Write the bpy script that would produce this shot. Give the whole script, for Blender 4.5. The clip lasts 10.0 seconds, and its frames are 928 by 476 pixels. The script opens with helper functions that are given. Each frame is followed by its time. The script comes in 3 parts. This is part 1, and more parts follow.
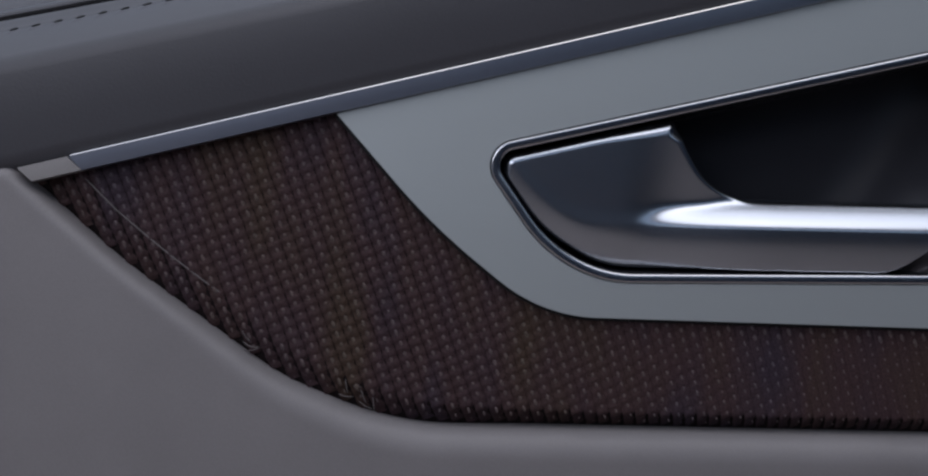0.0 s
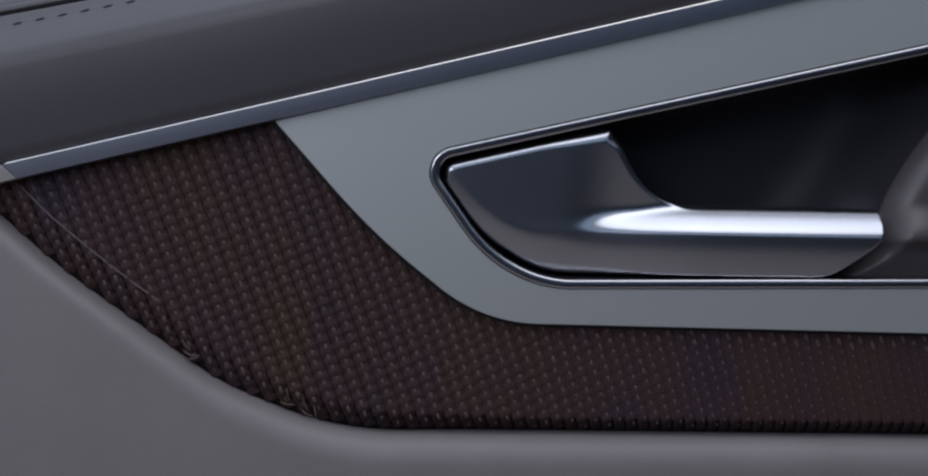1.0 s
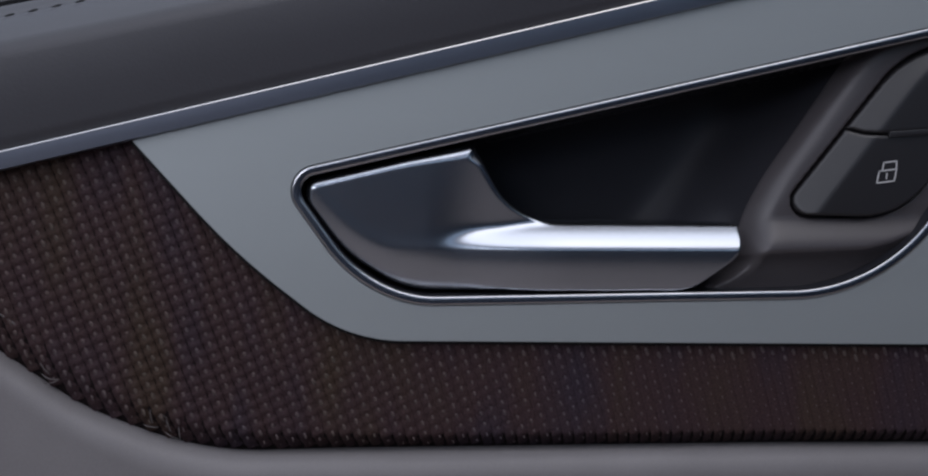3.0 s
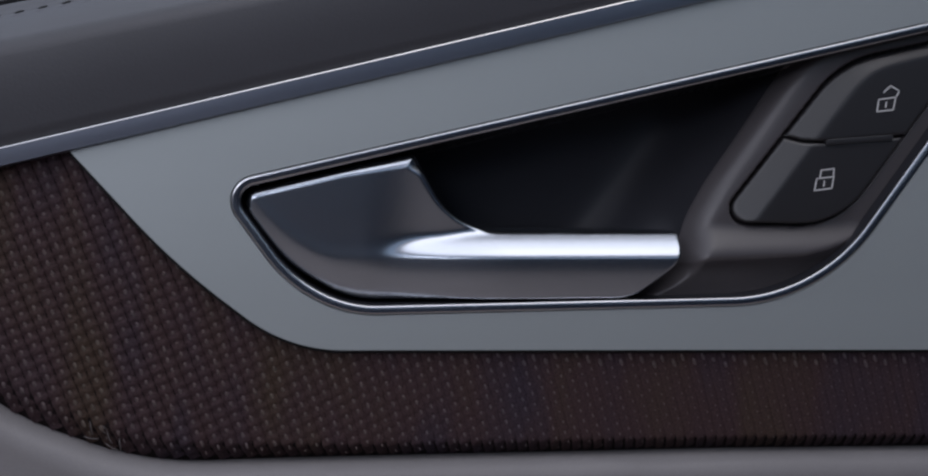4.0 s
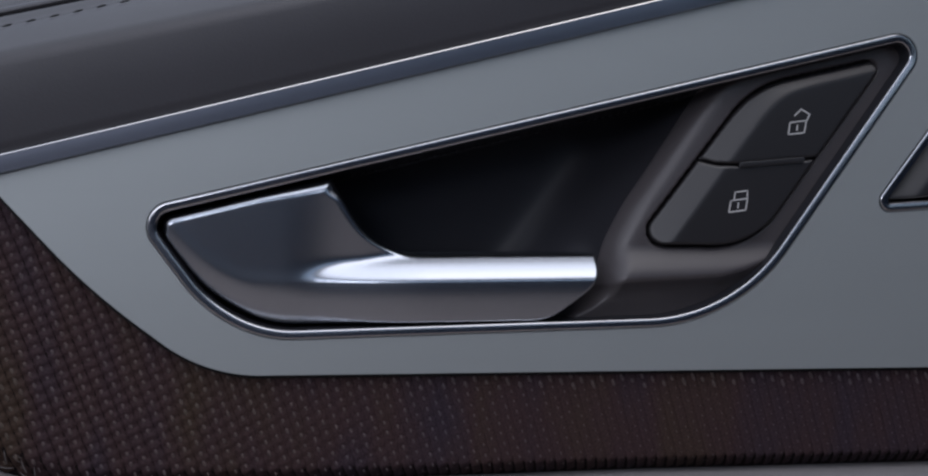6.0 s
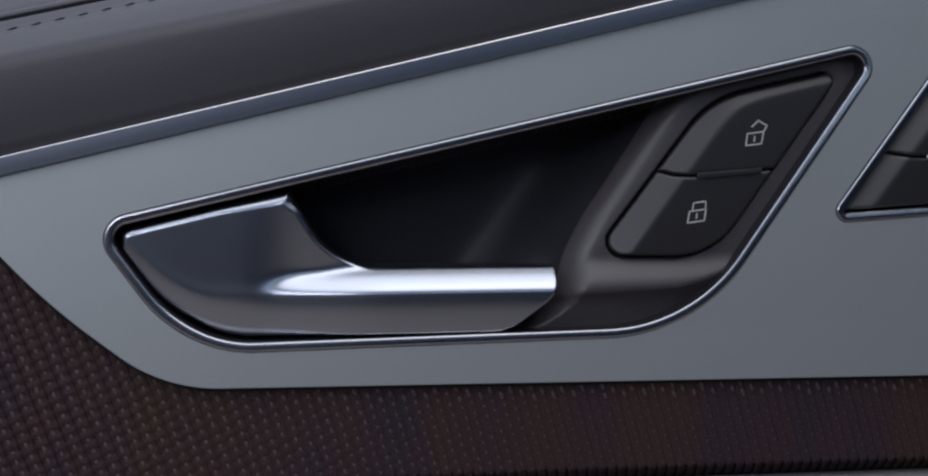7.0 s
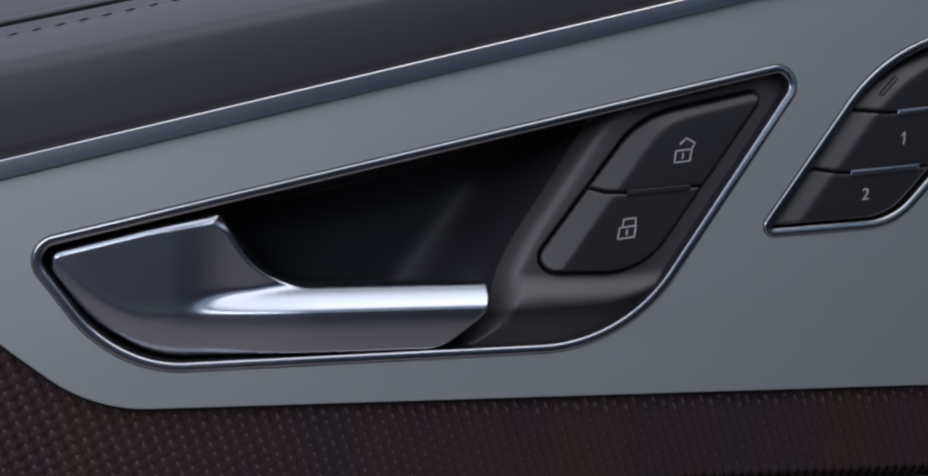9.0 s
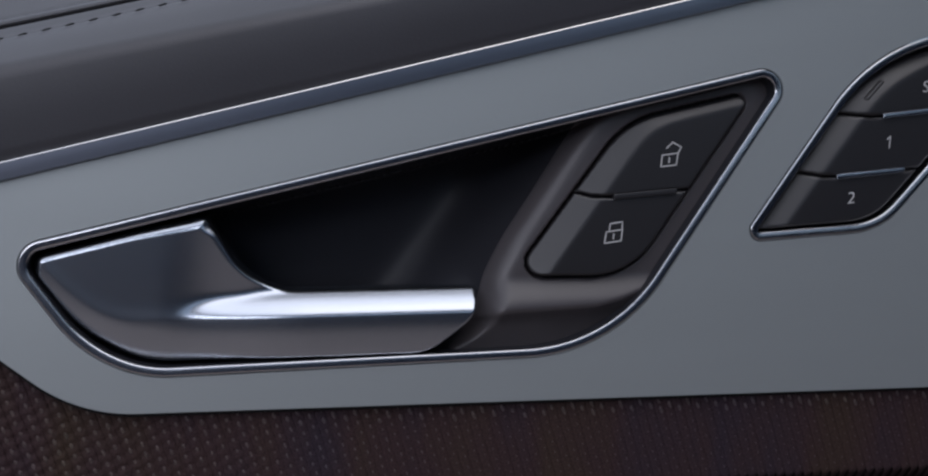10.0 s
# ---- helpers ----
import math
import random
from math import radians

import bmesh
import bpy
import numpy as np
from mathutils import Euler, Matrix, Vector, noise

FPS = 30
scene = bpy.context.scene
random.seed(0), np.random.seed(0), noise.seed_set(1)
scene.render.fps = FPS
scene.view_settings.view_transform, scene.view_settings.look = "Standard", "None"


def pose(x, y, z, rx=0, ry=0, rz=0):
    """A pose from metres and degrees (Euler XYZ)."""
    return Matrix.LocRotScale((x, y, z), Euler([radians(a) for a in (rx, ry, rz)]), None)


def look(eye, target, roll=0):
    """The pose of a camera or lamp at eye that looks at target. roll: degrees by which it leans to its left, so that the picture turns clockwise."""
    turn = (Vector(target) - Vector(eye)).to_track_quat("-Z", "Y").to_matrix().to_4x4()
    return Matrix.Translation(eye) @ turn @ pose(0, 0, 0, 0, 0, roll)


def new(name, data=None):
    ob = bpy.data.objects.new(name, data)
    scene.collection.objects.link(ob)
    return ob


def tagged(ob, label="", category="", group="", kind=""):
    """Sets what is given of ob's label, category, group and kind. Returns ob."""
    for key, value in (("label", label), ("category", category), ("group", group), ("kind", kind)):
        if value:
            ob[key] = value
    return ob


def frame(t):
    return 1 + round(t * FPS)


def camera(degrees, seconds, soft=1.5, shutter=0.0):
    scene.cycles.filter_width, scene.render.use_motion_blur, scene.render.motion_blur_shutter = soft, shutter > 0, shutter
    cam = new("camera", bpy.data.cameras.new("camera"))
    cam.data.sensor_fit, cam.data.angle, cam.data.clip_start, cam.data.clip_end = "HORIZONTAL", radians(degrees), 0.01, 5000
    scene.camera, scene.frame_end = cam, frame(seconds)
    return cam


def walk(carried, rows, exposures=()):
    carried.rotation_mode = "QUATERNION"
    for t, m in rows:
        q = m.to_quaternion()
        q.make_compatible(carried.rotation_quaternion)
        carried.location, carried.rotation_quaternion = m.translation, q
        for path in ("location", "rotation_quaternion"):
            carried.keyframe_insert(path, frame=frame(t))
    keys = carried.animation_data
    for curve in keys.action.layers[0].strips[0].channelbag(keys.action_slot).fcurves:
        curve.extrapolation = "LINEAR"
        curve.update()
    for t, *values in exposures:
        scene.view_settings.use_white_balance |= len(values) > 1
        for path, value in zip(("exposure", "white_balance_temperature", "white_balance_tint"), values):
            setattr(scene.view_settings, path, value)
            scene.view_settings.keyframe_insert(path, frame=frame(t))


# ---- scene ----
# Close view of the inner side of a car door. Lengths are in millimetres and become metres in MM.
MM = 0.001
cam = camera(50.0, 10.0, soft=2.2)
PATH = [  # seconds, eye and aim in centimetres, roll
    (0, (0.489, -27.508, 77.372), (0.459, -25.515, 77.202), 0.21),
    (0.5, (0.946, -27.506, 77.460), (0.938, -25.513, 77.292), 0.10),
    (1, (1.476, -27.504, 77.535), (1.495, -25.511, 77.367), 0.01),
    (1.5, (2.014, -27.502, 77.600), (2.061, -25.510, 77.432), -0.13),
    (2, (2.592, -27.538, 77.675), (2.669, -25.546, 77.509), -0.22),
    (2.5, (3.146, -27.558, 77.772), (3.251, -25.567, 77.611), -0.33),
    (4, (4.940, -27.785, 77.948), (5.103, -25.797, 77.802), -0.68),
    (4.5, (5.342, -27.873, 77.932), (5.519, -25.885, 77.798), -0.78),
    (5, (5.744, -27.956, 77.911), (5.934, -25.968, 77.789), -0.87),
    (5.5, (6.130, -28.058, 77.893), (6.334, -26.071, 77.785), -0.99),
    (7, (7.201, -28.272, 77.755), (7.450, -26.288, 77.690), -1.29),
    (7.5, (7.570, -28.409, 77.795), (7.839, -26.428, 77.739), -1.43),
    (8, (7.882, -28.519, 77.836), (8.168, -26.540, 77.786), -1.51),
    (8.5, (8.114, -28.606, 77.877), (8.414, -26.629, 77.832), -1.61),
    (9, (8.276, -28.649, 77.908), (8.585, -26.674, 77.865), -1.65),
    (9.5, (8.408, -28.684, 77.942), (8.726, -26.710, 77.901), -1.71),
    (10, (8.487, -28.709, 77.966), (8.808, -26.735, 77.927), -1.74),
]
EXPOSURE = 0.0
walk(cam, [(t, look(Vector(e) / 100, Vector(a) / 100, r)) for t, e, a, r in PATH], [(0, EXPOSURE), (10, EXPOSURE)])

# ---- light: overcast sky and sun, with added lamps for daylight from unseen openings ----
world = bpy.data.worlds.new("sky")
scene.world = world
world.use_nodes = True
sky = world.node_tree.nodes.new("ShaderNodeTexSky")
sky.sky_type, sky.sun_disc = "NISHITA", False
sky.sun_elevation, sky.sun_rotation = radians(55), radians(160)
world.node_tree.links.new(sky.outputs[0], world.node_tree.nodes["Background"].inputs[0])
world.node_tree.nodes["Background"].inputs[1].default_value = 0.08

sun = new("sun", bpy.data.lights.new("sun", "SUN"))
sun.data.energy, sun.data.angle, sun.data.color = 0.5, radians(60), (1, 0.96, 0.92)
sun.matrix_world = look((0.4, -1.0, 3.0), (0.1, 0, 0.8))


def fill_lamp(name, place, target, wide, high, watts, colour):
    lamp = new(name, bpy.data.lights.new(name, "AREA"))
    lamp.data.shape, lamp.data.size, lamp.data.size_y = "RECTANGLE", wide, high
    lamp.data.energy, lamp.data.color = watts, colour
    lamp.matrix_world = look(place, target)
    return lamp


# Unseen area lamps, placed and tuned to brighten panel, metal and pad.
fill_lamp("roof_fill", (-0.3, -0.5, 1.42), (-0.3, -0.5, 0), 1.8, 0.9, 6.5, (0.875, 0.885, 1))
fill_lamp("far_side_fill", (-0.75, -1.3, 1.2), (0.0, 0, 0.9), 1.0, 0.32, 5.4, (0.875, 0.885, 1))
fill_lamp("door_window_fill", (0.1, 0.16, 1.2), (0.1, -0.3, 0.9), 1.6, 0.44, 2, (0.86, 0.9, 1))


# ---- materials ----
def material(name, colour, rough, metal=0.0, second=None, patch=40, grain=1500, bump=0.1, spread=0.15, gloss=0.08, specular=0.5, coat=0.0, stretch=None):
    """A surface whose colour wanders between two tones in patches and in grain, with fine relief. patch and grain: cycles a metre."""
    m = bpy.data.materials.new(name)
    m.use_nodes = True
    n, link = m.node_tree.nodes, m.node_tree.links.new
    b = n["Principled BSDF"]
    where = n.new("ShaderNodeTexCoord").outputs["Object"]
    if stretch:
        mapping = n.new("ShaderNodeMapping")
        mapping.inputs["Scale"].default_value = stretch
        link(where, mapping.inputs[0])
        where = mapping.outputs[0]
    large, small = n.new("ShaderNodeTexNoise"), n.new("ShaderNodeTexNoise")
    large.inputs["Scale"].default_value, small.inputs["Scale"].default_value = patch, grain
    large.inputs["Detail"].default_value, small.inputs["Detail"].default_value = 4, 3
    for tex in (large, small):
        link(where, tex.inputs["Vector"])
    both = n.new("ShaderNodeMix")
    both.data_type, both.inputs[0].default_value = "FLOAT", 0.4
    link(large.outputs[0], both.inputs[2]), link(small.outputs[0], both.inputs[3])
    ramp = n.new("ShaderNodeMapRange")
    ramp.inputs[1].default_value, ramp.inputs[2].default_value = 0.3, 0.7
    link(both.outputs[0], ramp.inputs[0])
    tone = n.new("ShaderNodeMix")
    tone.data_type = "RGBA"
    other = second or tuple(c * (1 - spread) for c in colour)
    tone.inputs[6].default_value, tone.inputs[7].default_value = (*other, 1), (*colour, 1)
    link(ramp.outputs[0], tone.inputs[0]), link(tone.outputs[2], b.inputs["Base Color"])
    polish = n.new("ShaderNodeMapRange")
    polish.inputs[3].default_value, polish.inputs[4].default_value = rough + gloss / 2, max(0.02, rough - gloss / 2)
    link(both.outputs[0], polish.inputs[0]), link(polish.outputs[0], b.inputs["Roughness"])
    b.inputs["Metallic"].default_value, b.inputs["Specular IOR Level"].default_value = metal, specular
    b.inputs["Coat Weight"].default_value = coat
    if bump:
        rise = n.new("ShaderNodeBump")
        rise.inputs["Strength"].default_value, rise.inputs["Distance"].default_value = bump, 0.0002
        link(small.outputs[0], rise.inputs["Height"]), link(rise.outputs[0], b.inputs["Normal"])
    return m


def yarn(name, base, warm, cool, rough, specular, bump):
    """Yarn with a sheen put into its colour: long slanting streaks from brown to olive and to violet."""
    m = bpy.data.materials.new(name)
    m.use_nodes = True
    n, link = m.node_tree.nodes, m.node_tree.links.new
    b = n["Principled BSDF"]
    where = n.new("ShaderNodeTexCoord").outputs["Object"]
    slant = n.new("ShaderNodeMapping")
    slant.inputs["Rotation"].default_value, slant.inputs["Scale"].default_value = (0, radians(-24), 0), (1.5, 1, 0.45)
    link(where, slant.inputs[0])
    drift, speck = n.new("ShaderNodeTexNoise"), n.new("ShaderNodeTexNoise")
    drift.inputs["Scale"].default_value, drift.inputs["Detail"].default_value = 27, 3
    speck.inputs["Scale"].default_value, speck.inputs["Detail"].default_value = 1500, 3
    link(slant.outputs[0], drift.inputs["Vector"]), link(where, speck.inputs["Vector"])
    tone = n.new("ShaderNodeValToRGB")
    tone.color_ramp.elements[0].position, tone.color_ramp.elements[1].position = 0.34, 0.66
    tone.color_ramp.elements[0].color, tone.color_ramp.elements[1].color = (*cool, 1), (*warm, 1)
    tone.color_ramp.elements.new(0.5).color = (*base, 1)
    link(drift.outputs[0], tone.inputs[0])
    shade = n.new("ShaderNodeMapRange")
    shade.inputs[1].default_value, shade.inputs[2].default_value, shade.inputs[3].default_value, shade.inputs[4].default_value = 0.3, 0.7, 0.7, 1.25
    link(speck.outputs[0], shade.inputs[0])
    mixed = n.new("ShaderNodeVectorMath")
    mixed.operation = "MULTIPLY"
    link(tone.outputs[0], mixed.inputs[0]), link(shade.outputs[0], mixed.inputs[1]), link(mixed.outputs[0], b.inputs["Base Color"])
    b.inputs["Roughness"].default_value, b.inputs["Specular IOR Level"].default_value = rough, specular
    rise = n.new("ShaderNodeBump")
    rise.inputs["Strength"].default_value, rise.inputs["Distance"].default_value = bump, 0.0002
    link(speck.outputs[0], rise.inputs["Height"]), link(rise.outputs[0], b.inputs["Normal"])
    return m


LEATHER = material("dark grey leather", (0.0425, 0.0425, 0.0503), 0.5, grain=1400, bump=0.25, patch=25)
SOFT = material("warm grey soft plastic", (0.18, 0.171, 0.175), 0.55, grain=2200, bump=0.15, patch=26, spread=0.2)
SATIN = material("satin grey metal", (0.338, 0.367, 0.374), 0.5, metal=0.5, grain=3500, bump=0.02, patch=8, spread=0.06, stretch=(1, 1, 6))
STRIP = material("brushed anodised strip", (0.39, 0.425, 0.51), 0.3, metal=1.0, grain=3000, bump=0.0, spread=0.1, stretch=(0.1, 1, 1))
EDGE = material("pale highlight metal", (0.55, 0.55, 0.55), 0.25, metal=1.0, bump=0.0, spread=0.05)
CAP = material("dull silver end cap", (0.29, 0.28, 0.278), 0.5, metal=0.5, bump=0.03)
CHROME = material("polished rim metal", (0.50, 0.505, 0.53), 0.19, metal=1.0, bump=0.0, spread=0.05)
HANDLE = material("satin chrome", (0.415, 0.447, 0.495), 0.25, metal=1.0, grain=2500, bump=0.0, spread=0.04, gloss=0.03, stretch=(0.3, 1, 1))
BLACK = material("black plastic", (0.022, 0.0225, 0.027), 0.3, grain=3000, bump=0.02, gloss=0.0, specular=0.1)
KEY = material("charcoal key plastic", (0.0155, 0.0145, 0.0165), 0.38, grain=3500, bump=0.06, specular=0.6)
SHELF = material("charcoal moulded plastic", (0.06, 0.054, 0.058), 0.37, grain=3000, bump=0.04, specular=0.5)
INK = material("pale grey print", (0.55, 0.55, 0.55), 0.5, bump=0.0)
CLOTH = material("dark brown backing cloth", (0.009, 0.006, 0.006), 0.85, grain=2500, bump=0.3, patch=30, specular=0.15)
RIB = yarn("brown woven yarn", (0.0370, 0.0210, 0.0225), (0.0400, 0.0250, 0.0185), (0.0285, 0.0198, 0.0275), 0.7, 0.15, 0.4)
FLOAT = yarn("pale bronze yarn", (0.080, 0.059, 0.058), (0.080, 0.063, 0.052), (0.066, 0.055, 0.065), 0.7, 0.15, 0.15)
SEAM_SHADE = material("black seam shade", (0.008, 0.008, 0.009), 0.9, grain=3000, bump=0.2, specular=0.1)
GAP_SHADE = material("black gap shade", (0.009, 0.009, 0.010), 0.6, bump=0.0, specular=0.2)
PALE = material("pale loose yarn and fold highlight", (0.09, 0.08, 0.08), 0.6, bump=0.1)
STITCH_DARK = material("black thread with needle-hole shade", (0.02, 0.02, 0.022), 0.6, grain=4000, bump=0.3)
LINING = material("cabin lining", (0.22, 0.22, 0.225), 0.8, grain=400, bump=0.2, patch=6)
# Tones of the unseen cabin, chosen for what handle and panel mirror.
BRIGHT = material("pale grey for reflections", (0.5, 0.51, 0.52), 0.8, grain=400, bump=0.2, patch=6)
DUSK = material("dark blue for reflections", (0.014, 0.030, 0.062), 0.85, grain=400, bump=0.2, patch=6)
CARPET = material("carpet toned for reflections", (0.335, 0.285, 0.26), 0.95, grain=600, bump=0.5, patch=6)


# ---- shaping helpers ----
def smooth(x):
    x = np.clip(x, 0, 1)
    return x * x * (3 - 2 * x)


def rounded(corners, step=0.7):
    """A closed outline with filleted corners. corners: (x, z, radius), all round, anticlockwise."""
    out, n = [], len(corners)
    for i in range(n):
        p, r = np.array(corners[i][:2], float), corners[i][2]
        a, c = np.array(corners[i - 1][:2], float) - p, np.array(corners[(i + 1) % n][:2], float) - p
        la, lc = np.linalg.norm(a), np.linalg.norm(c)
        a, c = a / la, c / lc
        half = math.acos(max(-1, min(1, float(a @ c)))) / 2
        t = min(r / math.tan(half), 0.49 * la, 0.49 * lc) if half < 1.5707 else 0
        r = t * math.tan(half)
        if t < 1e-3:
            out.append(p)
            continue
        mid = p + (a + c) / np.linalg.norm(a + c) * r / math.sin(half)
        s, e = p + a * t - mid, p + c * t - mid
        turn = math.pi - 2 * half
        sign = 1 if s[0] * e[1] - s[1] * e[0] > 0 else -1
        steps = max(3, int(turn * r / step), int(turn / 0.12))
        for k in range(steps + 1):
            w = sign * turn * k / steps
            out.append(mid + np.array((s[0] * math.cos(w) - s[1] * math.sin(w), s[0] * math.sin(w) + s[1] * math.cos(w))))
    return np.array(out)


def offset(poly, d):
    """The outline moved inwards by d (anticlockwise outlines)."""
    t = np.roll(poly, -1, 0) - poly
    t /= np.linalg.norm(t, axis=1)[:, None] + 1e-12
    nrm = np.stack((-t[:, 1], t[:, 0]), 1)
    m = nrm + np.roll(nrm, 1, 0)
    m /= (np.linalg.norm(m, axis=1)[:, None] + 1e-12)
    return poly + m * (d / np.clip((m * nrm).sum(1), 0.4, 1))[:, None]


def nearest(points, loops):
    """For each point: its distance to the outlines, the nearest place on them, and whether it lies inside."""
    best = np.full(len(points), 1e9)
    place, inside = points.copy(), np.zeros(len(points), bool)
    for poly in loops:
        for a, b in zip(poly, np.roll(poly, -1, 0)):
            ab = b - a
            w = np.clip(((points - a) @ ab) / (ab @ ab + 1e-12), 0, 1)
            q = a + w[:, None] * ab
            d = np.hypot(*(points - q).T)
            near = d < best
            best[near], place[near] = d[near], q[near]
            cross = (a[1] > points[:, 1]) != (b[1] > points[:, 1])
            if a[1] != b[1]:
                inside ^= cross & (points[:, 0] < a[0] + (points[:, 1] - a[1]) / (b[1] - a[1]) * ab[0])
    return best, place, inside


def relief(loops, xs, zs, height, back):
    """A sheet over a grid, cut along outlines and shaped by height(x, z, distance to the edge), with sides down to back."""
    gx, gz = np.meshgrid(xs, zs, indexing="ij")
    cx, cz = (gx[1:, 1:] + gx[:-1, :-1]) / 2, (gz[1:, 1:] + gz[:-1, :-1]) / 2
    keep = nearest(np.stack((cx.ravel(), cz.ravel()), 1), loops)[2].reshape(cx.shape)
    nx, nz = gx.shape
    count = np.zeros((nx, nz), int)
    for i, j in ((0, 0), (1, 0), (0, 1), (1, 1)):
        count[i:nx - 1 + i, j:nz - 1 + j] += keep
    used = count > 0
    index = np.full((nx, nz), -1)
    index[used] = np.arange(used.sum())
    pts = np.stack((gx[used], gz[used]), 1)
    d, place, _ = nearest(pts, loops)
    rim = count[used] < 4
    pts[rim], d[rim] = place[rim], 0
    y = height(pts[:, 0], pts[:, 1], d)
    ii, jj = np.nonzero(keep)
    quads = np.stack((index[ii, jj], index[ii + 1, jj], index[ii + 1, jj + 1], index[ii, jj + 1]), 1)
    edges = {}
    for q in quads.tolist():
        for a, b in zip(q, q[1:] + q[:1]):
            if (b, a) in edges:
                del edges[b, a]
            else:
                edges[a, b] = 1
    verts = np.stack((pts[:, 0], y, pts[:, 1]), 1).tolist()
    low = {}
    for a, b in edges:
        for v in (a, b):
            if v not in low:
                low[v] = len(verts)
                verts.append([verts[v][0], back, verts[v][2]])
    faces = quads.tolist() + [[b, a, low[a], low[b]] for a, b in edges]
    return verts, faces


def split(line, cut, above, axis=0):
    """The part of an outline on one side of a cut: above or below a line across, or (axis 1) left or right of a line upwards."""
    along, over = [c[axis] for c in cut], [c[1 - axis] for c in cut]
    sign = (1 if above else -1) * (1 if axis == 0 else -1)

    def on_side(p):
        return (p[1 - axis] - np.interp(p[axis], along, over)) * sign > 0
    n, out, gaps = len(line), [], []
    side = [on_side(p) for p in line]
    for i in range(n):
        p, q = line[i], line[(i + 1) % n]
        if side[i]:
            out.append(p)
        if side[i] != side[(i + 1) % n]:
            lo, hi = 0.0, 1.0
            for _ in range(30):
                m = (lo + hi) / 2
                lo, hi = (m, hi) if on_side(p + (q - p) * m) == side[i] else (lo, m)
            out.append(p + (q - p) * lo)
            if side[i]:
                gaps.append(len(out))
    k = gaps[0]
    a, b = out[k - 1], out[k % len(out)]
    inner = [np.array(c, float) for c in cut if min(a[axis], b[axis]) + 0.3 < c[axis] < max(a[axis], b[axis]) - 0.3]
    inner.sort(key=lambda c: c[axis] if a[axis] < b[axis] else -c[axis])
    return np.array(out[:k] + inner + out[k:])


def tube(rows, close_rows=False, close_cols=False, caps=False):
    """A sheet through rows of points of equal number."""
    verts = [list(p) for r in rows for p in r]
    n, m = len(rows), len(rows[0])
    faces = []
    for i in range(n if close_rows else n - 1):
        for j in range(m if close_cols else m - 1):
            a, b = i * m + j, i * m + (j + 1) % m
            c, d = ((i + 1) % n) * m + (j + 1) % m, ((i + 1) % n) * m + j
            faces.append([a, b, c, d])
    if caps:
        faces += [list(range(m))[::-1], [(n - 1) * m + j for j in range(m)]]
    return verts, faces


def ring(outline, profile):
    """A moulding round an outline. profile: (inward distance, y), round the section."""
    return tube([[(x, y, z) for x, z in offset(outline, d)] for d, y in profile], close_rows=True, close_cols=True)


def plate(outer, holes, front, back, edge=0.6, steps=4):
    """A plate with rounded edges and openings."""
    bm = bmesh.new()
    caps = []
    for loop, sign in [(outer, 1)] + [(h, -1) for h in holes]:
        before = None
        for k in range(steps + 2):
            w = math.pi / 2 * min(k, steps) / steps
            y = back if k > steps else front + edge * (1 - math.cos(w))
            vs = [bm.verts.new((x, y, z)) for x, z in offset(loop, sign * edge * (1 - math.sin(w)))]
            if k == 0:
                caps += [bm.edges.new((a, b)) for a, b in zip(vs, vs[1:] + vs[:1])]
            else:
                for i in range(len(vs)):
                    j = (i + 1) % len(vs)
                    bm.faces.new((before[i], before[j], vs[j], vs[i]))
            before = vs
    bmesh.ops.triangle_fill(bm, use_beauty=True, edges=caps, normal=(0, -1, 0))
    bmesh.ops.recalc_face_normals(bm, faces=bm.faces)
    return bm


def box(x0, x1, y0, y1, z0, z1, edge=0.0):
    bm = bmesh.new()
    bmesh.ops.create_cube(bm, size=1)
    for v in bm.verts:
        v.co = (x0 + (v.co.x + 0.5) * (x1 - x0), y0 + (v.co.y + 0.5) * (y1 - y0), z0 + (v.co.z + 0.5) * (z1 - z0))
    if edge:
        bmesh.ops.bevel(bm, geom=bm.edges[:], offset=edge, segments=3, profile=0.5, affect="EDGES")
    return bm


def wire(points, radius, sides=8, taper=True):
    """A thread or rod along points in space."""
    pts = [Vector(p) for p in points]
    rows = []
    for i, p in enumerate(pts):
        t = (pts[min(i + 1, len(pts) - 1)] - pts[max(i - 1, 0)]).normalized()
        a = t.cross(Vector((0, 1, 0.01))).normalized()
        b = t.cross(a)
        r = radius * (0.35 if taper and i in (0, len(pts) - 1) else 1)
        rows.append([p + (a * math.cos(2 * math.pi * k / sides) + b * math.sin(2 * math.pi * k / sides)) * r for k in range(sides)])
    return tube(rows, close_cols=True, caps=True)


def mesh_of(name, shape, mat, sharp=40, fix=False):
    data = bpy.data.meshes.new(name)
    if isinstance(shape, bmesh.types.BMesh):
        shape.to_mesh(data)
        shape.free()
    else:
        live = sorted({i for f in shape[1] for i in f})
        order = {v: k for k, v in enumerate(live)}
        data.from_pydata([tuple(shape[0][i]) for i in live], [], [[order[i] for i in f] for f in shape[1]])
        if fix:
            bm = bmesh.new()
            bm.from_mesh(data)
            bmesh.ops.recalc_face_normals(bm, faces=bm.faces)
            bm.to_mesh(data)
            bm.free()
    data.transform(Matrix.Scale(MM, 4))
    data.materials.append(mat)
    data.shade_smooth()
    data.set_sharp_from_angle(angle=radians(sharp))
    return data


def thing(name, base, label, category, group="", kind=""):
    """An empty at the base of a thing (millimetres), to carry its parts."""
    ob = new(name)
    ob.empty_display_size = 0.01
    ob.location = Vector(base) * MM
    return tagged(ob, label, category, group, kind)


